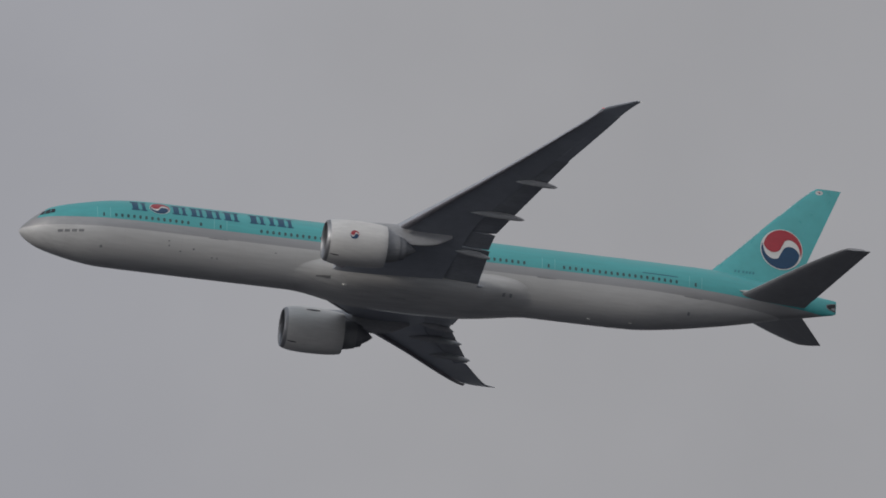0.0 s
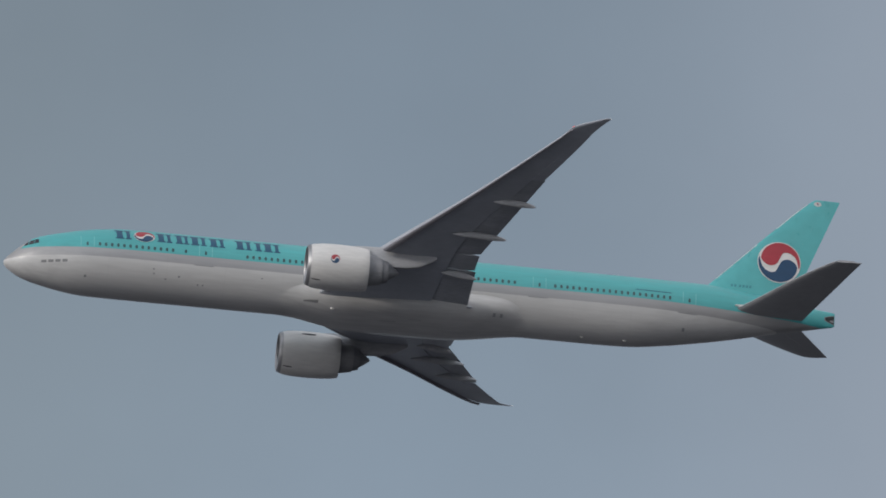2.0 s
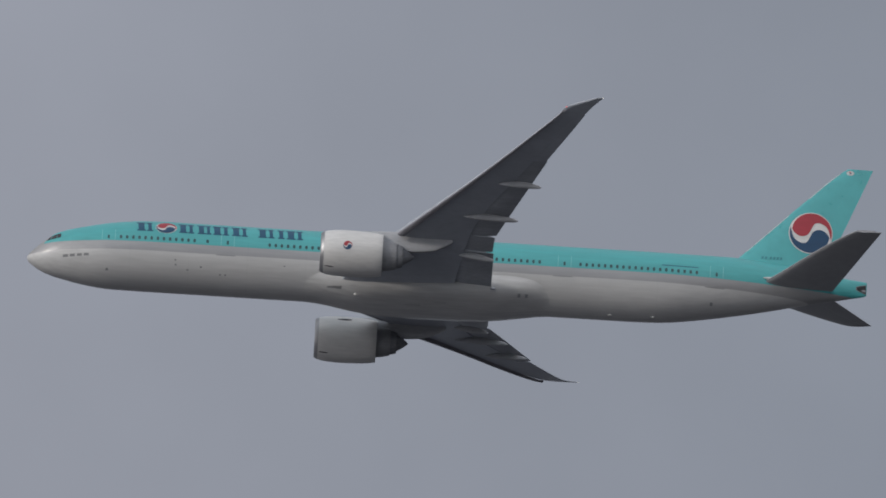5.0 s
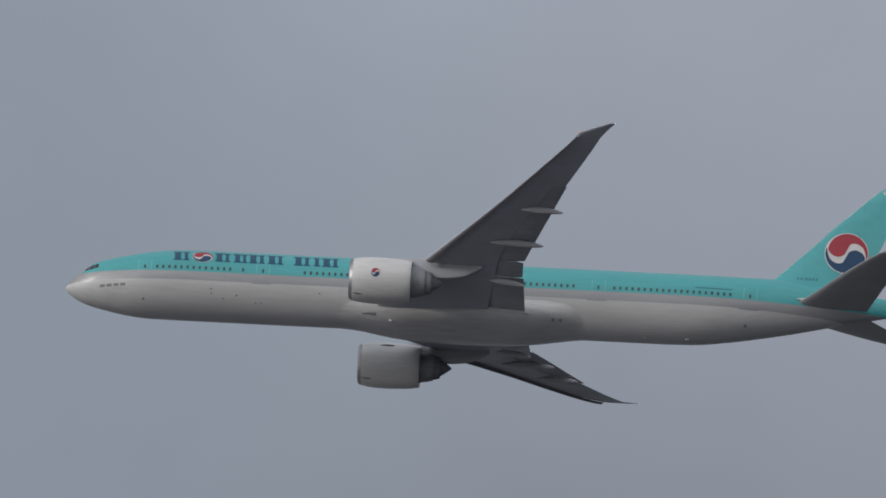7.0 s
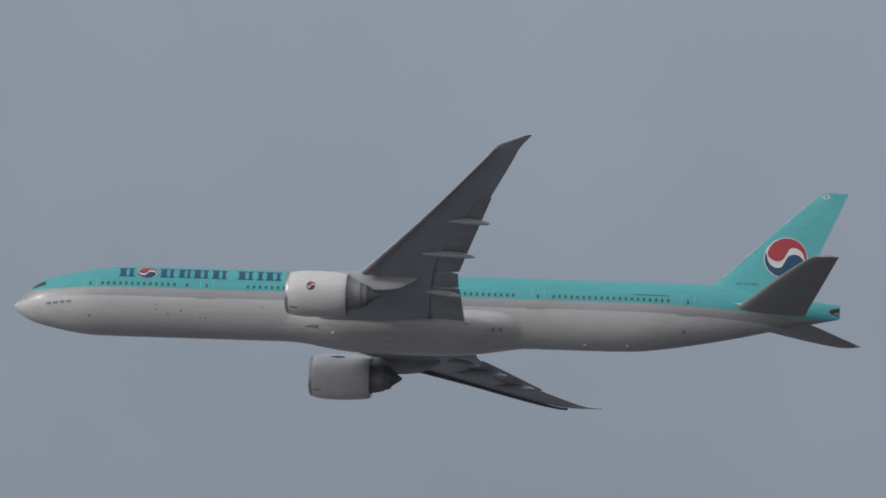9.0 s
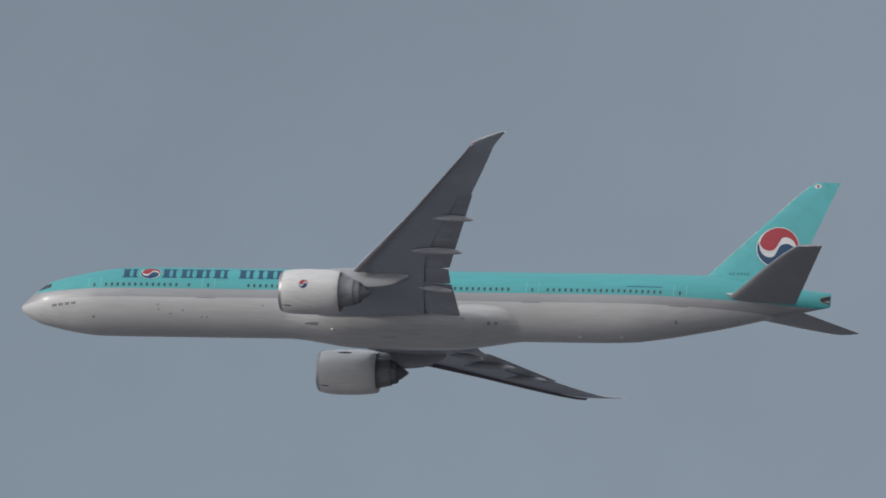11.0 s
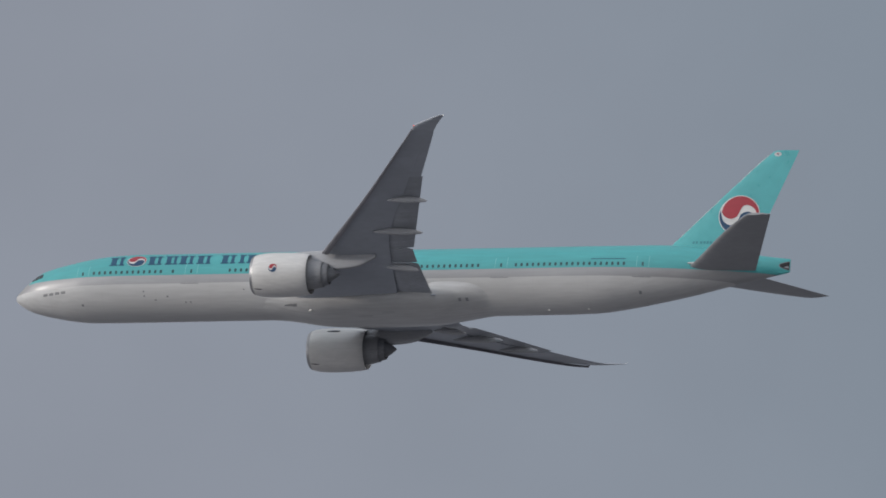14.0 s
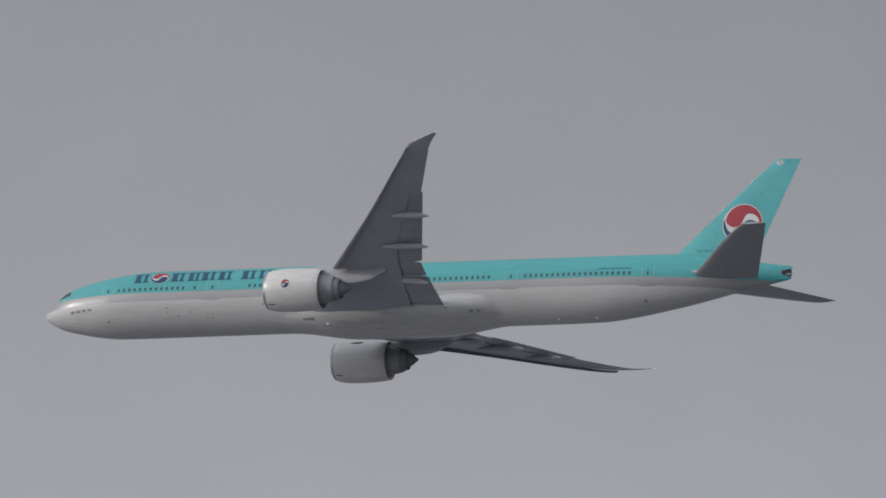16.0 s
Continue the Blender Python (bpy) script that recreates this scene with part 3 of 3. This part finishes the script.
def build_engine(side):
    y = side * EY
    bm = bmesh.new()
    revolve(bm, ES, y, EZ, [(0.32, 1.82), (0.6, 1.90), (1.2, 1.985), (2.0, 2.03), (3.0, 2.03), (4.0, 1.99), (4.8, 1.92), (5.35, 1.82), (5.40, 1.79), (5.3, 1.72), (4.6, 1.68)])
    eng = part("engine", bm, M_WHITE, airliner, "large white engine nacelle with polished lip")
    bm = bmesh.new()
    revolve(bm, ES, y, EZ, [(0.32, 1.82), (0.14, 1.755), (0.04, 1.685), (0.0, 1.62), (0.03, 1.57), (0.12, 1.52), (0.3, 1.49)])
    part("inlet_lip", bm, M_LIP, eng, "polished metal inlet lip")
    bm = bmesh.new()
    revolve(bm, ES, y, EZ, [(0.3, 1.49), (0.7, 1.50), (1.5, 1.58)])
    part("inlet_duct", bm, M_NOZZLE, eng, "grey inlet duct lining")
    bm = bmesh.new()
    revolve(bm, ES, y, EZ, [(1.62, 1.58), (1.62, 0.05)], 40)
    part("fan_backing", bm, M_DARK, eng)
    bm = bmesh.new()
    revolve(bm, ES, y, EZ, [(0.8, 0.02), (0.95, 0.16), (1.2, 0.33), (1.5, 0.45), (1.6, 0.47)], 28, True)
    part("spinner", bm, M_FAN, eng, "dark grey spinner")
    for k in range(22):
        bm = bmesh.new()
        a = 2 * math.pi * k / 22
        pts = []
        for r, w, tw in ((0.44, 0.10, 0.5), (0.9, 0.17, 0.8), (1.3, 0.2, 1.0), (1.54, 0.16, 1.15)):
            for e in (-1, 1):
                q = a + e * w / r * math.sin(tw) + (r - 0.44) * 0.12
                pts.append(bm.verts.new(P(ES + 1.45 + e * w * math.cos(tw), y + r * math.cos(q), EZ + r * math.sin(q))))
        for i in range(0, 6, 2):
            bm.faces.new((pts[i], pts[i + 1], pts[i + 3], pts[i + 2]))
        bmesh.ops.solidify(bm, geom=bm.faces, thickness=0.02)
        part("fan_blade", bm, M_FAN, eng)
    bm = bmesh.new()
    revolve(bm, ES, y, EZ, [(4.7, 1.42), (5.4, 1.37), (6.0, 1.28), (6.6, 1.14), (6.62, 1.10), (6.3, 1.06)])
    part("core_cowl", bm, M_NOZZLE, eng, "grey core cowl behind the fan duct")
    bm = bmesh.new()
    revolve(bm, ES, y, EZ, [(6.3, 1.08), (6.8, 1.02), (7.15, 0.92), (7.17, 0.89), (6.8, 0.86)])
    part("core_nozzle", bm, M_TITAN, eng, "dark metal core nozzle")
    bm = bmesh.new()
    revolve(bm, ES, y, EZ, [(6.6, 0.80), (7.15, 0.74), (7.6, 0.48), (8.05, 0.15), (8.16, 0.03)], 32, True)
    part("exhaust_plug", bm, M_TITAN, eng, "dark conical exhaust plug")
    # outboard and inboard cowl vents
    for ang, d, length, half in ((-60, 0.42, 0.8, 0.03), (240, 0.42, 0.8, 0.03), (150 if side > 0 else 38, 1.9, 1.25, 0.075)):
        bm = bmesh.new()
        grid = []
        for i in range(7):
            row = []
            for j in range(3):
                dd = d + length * i / 6
                rr = hermite([0.3, 0.6, 1.2, 2, 3, 4], [1.82, 1.90, 1.985, 2.03, 2.03, 1.99])(dd) + 0.012
                q = radians(ang) + (j - 1) * half * math.sin(math.pi * (0.12 + 0.7 * i / 6))
                row.append(bm.verts.new(P(ES + dd, y + rr * math.cos(q), EZ + rr * math.sin(q))))
            grid.append(row)
        for i in range(6):
            for j in range(2):
                bm.faces.new((grid[i][j], grid[i][j + 1], grid[i + 1][j + 1], grid[i + 1][j]))
        part("cowl_vent", bm, M_DARK, eng, "dark slot-shaped cowl vent")
    # pylon
    bm = bmesh.new()
    rings = []
    for u in spread(0, 1, 14):
        s = 26.9 + 9.9 * u
        top = hermite([26.9, 28.5, 30.5, 32.3, 34, 36.8], [-0.72, -0.58, -0.42, -0.36, -0.5, -0.75])(s)
        bot = hermite([26.9, 28.5, 30.4, 31.6, 33, 35.0, 36.8], [-1.0, -1.2, -1.85, -2.1, -2.2, -2.02, -1.1])(s)
        w = 0.05 + 0.30 * math.sin(math.pi * min(1, u * 0.9 + 0.06)) ** 0.7
        h = (top - bot) / 2
        ring = []
        for q in range(16):
            t = 2 * math.pi * q / 16
            ring.append(P(s, y + w * math.copysign(abs(math.cos(t)) ** 0.6, math.cos(t)), (top + bot) / 2 + h * math.copysign(abs(math.sin(t)) ** 0.6, math.sin(t))))
        rings.append(ring)
    loft(bm, rings)
    part("pylon", bm, M_FAIRING, airliner, "pale grey engine pylon")
    return eng


# ---- tail ----
FIN_LE = hermite([1.5, 3.3, 9.2, 11.9, 12.22], [60.0, 61.8, 67.55, 70.35, 70.85])
FIN_TE = hermite([1.5, 12.3], [68.92, 73.08])


def fin_half(s, z):
    c = FIN_TE(z) - FIN_LE(z)
    x = min(1, max(0, (s - FIN_LE(z)) / c))
    return foil(x, 0.085, True) * c - 0.012 * math.sin(math.pi * x) * c - 0.006 * math.sin(math.pi * x) * x * c + 0.012


def build_fin():
    zs = [1.5, 2.5, 3.3] + spread(4, 12, 12) + [12.15, 12.24]
    n = 14

    def strip(bm, x0, x1):
        rings = []
        for z in zs:
            c = FIN_TE(z) - FIN_LE(z)
            row = [x0 + (x1 - x0) * (k / n) ** 1.5 for k in range(n + 1)]
            left = [P(FIN_LE(z) + x * c, fin_half(FIN_LE(z) + x * c, z), z) for x in row]
            right = [P(FIN_LE(z) + x * c, -fin_half(FIN_LE(z) + x * c, z), z) for x in reversed(row)]
            rings.append(left + right)
        loft(bm, rings)
    bm = bmesh.new()
    strip(bm, 0.0, 0.699)
    fin = part("fin", bm, M_TEAL, airliner, "teal tail fin with a round red, white and blue emblem")
    bm = bmesh.new()
    strip(bm, 0.70, 1.0)
    part("rudder", bm, M_TEAL, fin, "teal rudder")
    for low, high in ((3.9, 7.5), (9.2, 11.75)):
        bm = bmesh.new()
        rings = []
        for z in spread(low, high, 12):
            s = FIN_LE(z)
            edge = [(-0.02, 0.0)] + [(dx, fin_half(s + dx, z) + 0.02) for dx in (0.03, 0.07, 0.12)]
            rings.append([P(s + dx, dy, z) for dx, dy in edge] + [P(s + dx, -dy, z) for dx, dy in reversed(edge[1:])])
        loft(bm, rings)
        part("fin_leading_edge", bm, M_EDGE, fin, "bare-metal leading edge strip")
    # emblem on each side
    for side in (1, -1):
        emblem(fin, lambda u, v, off, side=side: P(67.93 + u, side * (fin_half(67.93 + u, 5.94 + v) + off), 5.94 + v), 1.84)
        bm = bmesh.new()
        vs = [bm.verts.new(P(71.1 + 0.34 * math.cos(t), side * (fin_half(71.1, 11.85) + 0.02), 11.85 + 0.22 * math.sin(t))) for t in [2 * math.pi * k / 20 for k in range(20)]]
        bm.faces.new(vs)
        part("flag_patch", bm, M_BELLY, fin, "small greyish white flag patch")
        for u, mt in ((-0.10, M_RED), (0.10, M_BLUE)):
            bm = bmesh.new()
            vs = [bm.verts.new(P(71.1 + u * 0.3 + 0.08 * math.cos(t), side * (fin_half(71.1, 11.85) + 0.035), 11.85 + u * -0.5 + 0.05 * math.sin(t))) for t in [2 * math.pi * k / 12 for k in range(12)]]
            bm.faces.new(vs)
            part("flag_mark", bm, mt, fin)
        # registration, as plain bars
        for k in range(6):
            bm = bmesh.new()
            s = 63.75 + 0.30 * k + (0.12 if k > 1 else 0)
            vs = [bm.verts.new(P(a, side * (fin_half(a, b) + 0.02), b)) for a, b in ((s, 3.21), (s + 0.19, 3.21), (s + 0.22, 3.45), (s + 0.03, 3.45))]
            bm.faces.new(vs)
            part("registration_bar", bm, M_FADED, fin)


def emblem(parent, place, r):
    """A disc with a red upper and a blue lower wave parted by white."""
    bm = bmesh.new()
    rings = [[bm.verts.new(place(r * 1.045 * k / 6 * math.cos(2 * math.pi * q / 48), r * 1.045 * k / 6 * math.sin(2 * math.pi * q / 48), 0.03)) for q in range(48)] for k in range(1, 7)]
    for a, b in zip(rings, rings[1:]):
        for q in range(48):
            bm.faces.new((a[q], a[(q + 1) % 48], b[(q + 1) % 48], b[q]))
    bm.faces.new(rings[0])
    part("emblem_disc", bm, M_WHITE, parent, "white emblem disc")
    # the inner edge of the red comma; the blue one is the same, turned half round
    edge_x = spline([0.97, 0.79, 0.45, 0.15, 0.02, -0.13, -0.43, -0.73, -0.91])
    edge_y = spline([-0.27, 0.28, 0.52, 0.47, 0.20, -0.08, -0.19, -0.06, 0.20])
    for nm, sign, mt in (("emblem_red_wave", 1, M_RED), ("emblem_blue_wave", -1, M_BLUE)):
        bm = bmesh.new()
        cols = []
        for k in range(49):
            f = k / 48
            a = radians(-17 + 185 * f)
            ra = 1.0 - 0.10 * max(0, (f - 0.6) / 0.4) ** 2
            col = []
            for j in range(8):
                g = j / 7
                u = edge_x(8 * f) * (1 - g) + ra * math.cos(a) * g
                v = edge_y(8 * f) * (1 - g) + ra * math.sin(a) * g
                col.append(bm.verts.new(place(sign * u * r, sign * v * r, 0.06)))
            cols.append(col)
        for a, b in zip(cols, cols[1:]):
            for j in range(7):
                bm.faces.new((a[j], a[j + 1], b[j + 1], b[j]))
        part(nm, bm, mt, parent)


def build_stabilizer(side):
    le = hermite([0.6, 2.3, 10.4, 10.78], [62.95, 64.4, 71.2, 71.7])
    te = hermite([0.6, 10.78], [69.97, 73.91])
    hz = hermite([0.6, 10.78], [0.22, 2.06])
    n = 12

    def strip(bm, x0, x1, ys):
        rings = []
        for y in ys:
            c = te(y) - le(y)
            row = [x0 + (x1 - x0) * (k / n) ** 1.5 for k in range(n + 1)]
            up = [P(le(y) + x * c, side * y, hz(y) + (foil(x, 0.09, True) - 0.01 * math.sin(math.pi * x) + 0.016 * (x - 0.4)) * c) for x in row]
            lo = [P(le(y) + x * c, side * y, hz(y) + (foil(x, 0.09, False) - 0.012 * math.sin(math.pi * x) + 0.016 * (x - 0.4)) * c - 0.02) for x in reversed(row)]
            rings.append(up + lo)
        loft(bm, rings)
    bm = bmesh.new()
    strip(bm, 0, 0.7185, [0.6, 1.4] + spread(2.3, 10.4, 9) + [10.6, 10.78])
    stab = part("stabilizer", bm, M_TAIL, airliner, "mid-grey swept tailplane")
    bm = bmesh.new()
    strip(bm, 0.72, 1.0, spread(0.9, 10.7, 7))
    part("elevator", bm, M_TAIL, stab, "grey elevator")
    # pale root fairing
    bm = bmesh.new()
    rings = []
    for k in range(12):
        u = k / 11
        s = 64.0 + 2.6 * u
        w = 0.26 * math.sin(math.pi * min(1, 0.08 + u * 0.6))
        yy = RH(s) * 0.97 + 0.12
        rings.append([P(s, side * (yy + w * math.cos(2 * math.pi * q / 12)), 0.66 + 0.8 * w * math.sin(2 * math.pi * q / 12)) for q in range(12)])
    loft(bm, rings)
    part("stabilizer_root_fairing", bm, M_WHITE, stab, "small pale root fairing")
    return stab


for wing_side in (1, -1):
    build_wing(wing_side)
    build_engine(wing_side)
    build_stabilizer(wing_side)
build_fin()


def engine_emblem(side):
    y = side * EY
    eng = [o for o in airliner.children if o.name.startswith("engine")][0 if side > 0 else 1]

    def place(u, v, off):
        q = radians(-1) + v / 2.03
        return P(ES + 2.35 + u, y + side * (2.03 + off * 0.4) * math.cos(q), EZ + (2.03 + off * 0.4) * math.sin(q))
    emblem(eng, place, 0.40)


engine_emblem(1)
engine_emblem(-1)


# ---- openings, glass and markings on the body ----
def cabin_windows():
    rows = [(8.07, 13), (15.6, 1), (21.0, 18), (34.9, 19), (48.06, 20)]
    for side in (1, -1):
        for s0, n in rows:
            for k in range(n):
                s = s0 + 0.533 * k
                bm = bmesh.new()
                vs = []
                for q in range(12):
                    t = 2 * math.pi * q / 12
                    c, w = math.cos(t), math.sin(t)
                    a = s + 0.115 * math.copysign(abs(c) ** 0.7, c)
                    z = 0.50 + 0.18 * math.copysign(abs(w) ** 0.7, w)
                    p = skin(a, ang_at(a, z), 0.012)
                    vs.append(bm.verts.new((p.x, p.y * side, p.z)))
                bm.faces.new(vs)
                part("window", bm, M_WINDOW, fuselage)


def doors():
    for side in (1, -1):
        for s in (7.0, 17.35, 33.6, 46.67, 59.92):
            h = 0.54
            bm = bmesh.new()
            skin_patch(bm, [(s - h, -0.62), (s + h, -0.62), (s + h, 1.3), (s - h, 1.3)], 0.014, 8, side=side)
            d = part("cabin_door", bm, M_LIVERY, airliner, "closed cabin door in the body's paint")
            for a, b in ((s - h - 0.05, s - h), (s + h, s + h + 0.05)):
                bm = bmesh.new()
                skin_patch(bm, [(a, 0.17), (b, 0.17), (b, 1.3), (a, 1.3)], 0.018, 6, side=side)
                part("door_surround", bm, M_TRIM, d, "pale line beside the door")
            bm = bmesh.new()
            skin_patch(bm, [(s - 0.09, 0.30), (s + 0.09, 0.30), (s + 0.09, 0.66), (s - 0.09, 0.66)], 0.02, 3, side=side)
            part("door_window", bm, M_WINDOW, d)
            if s in (7.0, 33.6):
                continue
            bm = bmesh.new()
            skin_patch(bm, [(s - 0.95, -0.73), (s + 0.75, -0.73), (s + 0.75, -0.67), (s - 0.95, -0.67)], 0.018, 4, side=side)
            part("sill_line", bm, M_SEAL, d, "dark scuffed line below the door")


def flight_deck():
    for side in (1, -1):
        for cs in ([(1.60, 0.42), (1.98, 0.45), (2.08, 0.90), (1.84, 0.80)], [(2.02, 0.45), (2.42, 0.49), (2.52, 1.02), (2.13, 0.93)],
                   [(2.46, 0.50), (2.84, 0.58), (2.88, 1.02), (2.57, 1.04)]):
            bm = bmesh.new()
            skin_patch(bm, cs, 0.015, 4, side=side)
            part("flight_deck_window", bm, M_COCKPIT, fuselage, "dark flight-deck window")


def title_bars():
    """The airline's title: one navy block of plain bars for each character, with the round emblem among them."""
    slots = [(9.3, 10.95), (12.95, 14.5), (14.6, 15.95), (15.9, 17.55), (17.55, 19.15), (19.85, 21.5), (21.6, 22.25), (22.3, 24.0)]
    for side in (1, -1):
        for a, b in slots:
            w = b - a
            z0, z1 = 1.22, 2.34
            stems = [(0.18, 0.72)] if w < 0.9 else [(0.10, 0.42), (0.62, 0.80)]
            bm = bmesh.new()
            for p, q in stems:
                skin_patch(bm, [(a + p * w + 0.1, z0), (a + q * w + 0.1, z0), (a + q * w, z1), (a + p * w, z1)], 0.016, 5, side=side)
            # thin slabs at the feet and heads of the bars
            for p, q in stems:
                for za, zb, d in ((z0, z0 + 0.15, 0.09), (z1 - 0.15, z1, 0.0)):
                    skin_patch(bm, [(a + p * w - 0.12 + d, za), (a + q * w + 0.12 + d, za), (a + q * w + 0.12 + d, zb), (a + p * w - 0.12 + d, zb)], 0.019, 3, side=side)
            part("title_bar", bm, M_NAVY, fuselage, "navy painted bars of the airline title")

        def place(u, v, off, side=side):
            z = 1.74 + v * 0.72
            p = skin(11.95 + u, ang_at(11.95 + u, z), off * 0.5)
            return Vector((p.x, p.y * side, p.z))
        emblem(fuselage, place, 0.88)
        # small second-language title under the nose, as bars
        for k in range(4):
            s = 3.12 + 0.60 * k
            bm = bmesh.new()
            skin_patch(bm, [(s, -1.31 + 0.02 * k), (s + 0.44, -1.30 + 0.02 * k), (s + 0.44, -1.08 + 0.02 * k), (s, -1.09 + 0.02 * k)], 0.014, 3, side=side)
            part("small_title_bar", bm, M_SEAL, fuselage, "small grey title block")
        bm = bmesh.new()
        skin_patch(bm, [(55.1, 0.95), (58.3, 0.95), (58.3, 1.03), (55.1, 1.03)], 0.014, 4, side=side)
        part("script_bar", bm, M_NAVY, fuselage, "thin dark line of small script")


def ports():
    """Small dark vents and drains low on the body, and lamps and aerials under it."""
    spots = [(12.9, -1.32, 0.10, 0.08), (12.95, -1.68, 0.10, 0.08), (14.0, -2.0, 0.13, 0.06), (15.15, -1.75, 0.11, 0.09), (16.85, -2.2, 0.09, 0.07), (17.3, -2.2, 0.09, 0.07),
             (7.0, -2.25, 0.14, 0.11), (59.6, -1.88, 0.15, 0.14), (22.4, -1.3, 0.1, 0.06)]
    for s, z, w, h in spots:
        bm = bmesh.new()
        w, h = 0.8 * w, 0.8 * h
        skin_patch(bm, [(s - w, z - h), (s + w, z - h), (s + w, z + h), (s - w, z + h)], 0.014, 2)
        part("skin_vent", bm, M_SEAL, fuselage, "small dark vent in the belly skin")
    for s in (50.85, 54.6):
        bm = bmesh.new()
        p = skin(s, -78, 0.0)
        bmesh.ops.create_icosphere(bm, subdivisions=2, radius=0.09, matrix=Matrix.Translation(p) @ Matrix.Diagonal((1.8, 0.6, 1, 1)))
        part("belly_aerial", bm, M_WHITE, fuselage, "small white aerial under the body")
    bm = bmesh.new()
    skin_patch(bm, [(53.3, 3.05), (53.9, 3.05), (53.9, 3.06), (53.3, 3.06)], 0.12, 2)
    part("crown_aerial", bm, M_WHITE, fuselage, "small white aerial on the crown")


def belly_details():
    """Inlets, vents and the lamp on the belly fairing."""
    def on_fairing(s, z_at, y_at):
        best = min(range(-85, 10), key=lambda a: abs(fairing_skin(s, a).z - (z_at - 0.385 * (fairing_skin(s, a).y - y_at))))
        return best
    fair = [o for o in airliner.children if o.name.startswith("belly_fairing")][0]
    for s0, s1, z, y, half, lab in ((26.2, 27.45, -2.92, 2.8, 2.6, "dark slot-shaped ram air inlet"), (42.75, 43.0, -2.75, 3.0, 3.0, "small dark belly vent"), (43.4, 43.65, -2.73, 3.0, 3.0, "small dark belly vent"),
                                    (33.0, 34.4, -4.1, 2.8, 1.6, "faint dark panel gap"), (35.5, 36.6, -3.75, 2.8, 1.2, "faint dark panel gap")):
        bm = bmesh.new()
        grid = []
        for i in range(5):
            s = s0 + (s1 - s0) * i / 4
            a = on_fairing(s, z, y)
            h = half * (0.45 + 0.55 * i / 4 if s1 - s0 > 1 else 1)
            grid.append([bm.verts.new(fairing_skin(s, a + h * (j - 1), 0.015)) for j in range(3)])
        for i in range(4):
            for j in range(2):
                bm.faces.new((grid[i][j], grid[i][j + 1], grid[i + 1][j + 1], grid[i + 1][j]))
        part("belly_vent", bm, M_GAP if "gap" in lab else M_SEAL, fair, lab)
    bm = bmesh.new()
    p = fairing_skin(28.75, on_fairing(28.75, -3.5, 2.9), 0.0)
    bmesh.ops.create_icosphere(bm, subdivisions=2, radius=0.13, matrix=Matrix.Translation(p) @ Matrix.Diagonal((1.7, 1, 1, 1)))
    part("belly_lamp", bm, M_WHITE, fair, "small white lamp housing on the belly")


cabin_windows()
doors()
flight_deck()
title_bars()
ports()
belly_details()


def motions():
    walk(airliner, [
        (0, pose(507.029, 2591.351, 884.057, 4.6600, -3.5438, -180.1077)),
        (1, pose(418.138, 2598.333, 876.542, 4.5789, -3.5438, -180.0020)),
        (2, pose(329.189, 2605.092, 869.469, 4.5202, -3.5438, -179.9283)),
        (3, pose(240.190, 2611.628, 862.838, 4.4813, -3.5437, -179.8819)),
        (4, pose(151.148, 2617.940, 856.649, 4.4593, -3.5437, -179.8585)),
        (5, pose(62.068, 2624.027, 850.904, 4.4516, -3.5437, -179.8534)),
        (6, pose(-27.042, 2629.890, 845.602, 4.4556, -3.5437, -179.8623)),
        (7, pose(-116.177, 2635.527, 840.745, 4.4685, -3.5437, -179.8805)),
        (8, pose(-205.328, 2640.939, 836.332, 4.4876, -3.5437, -179.9036)),
        (9, pose(-294.491, 2646.125, 832.363, 4.5103, -3.5437, -179.9271)),
        (10, pose(-383.657, 2651.084, 828.839, 4.5338, -3.5437, -179.9464)),
        (11, pose(-472.821, 2655.817, 825.760, 4.5555, -3.5437, -179.9571)),
        (12, pose(-561.976, 2660.322, 823.125, 4.5727, -3.5438, -179.9547)),
        (13, pose(-651.116, 2664.601, 820.935, 4.5826, -3.5438, -179.9345)),
        (14, pose(-740.233, 2668.652, 819.190, 4.5826, -3.5439, -179.8922)),
        (15, pose(-829.320, 2672.475, 817.889, 4.5700, -3.5439, -179.8232)),
        (16, pose(-918.373, 2676.070, 817.032, 4.5420, -3.5440, -179.7231)),
    ])


motions()
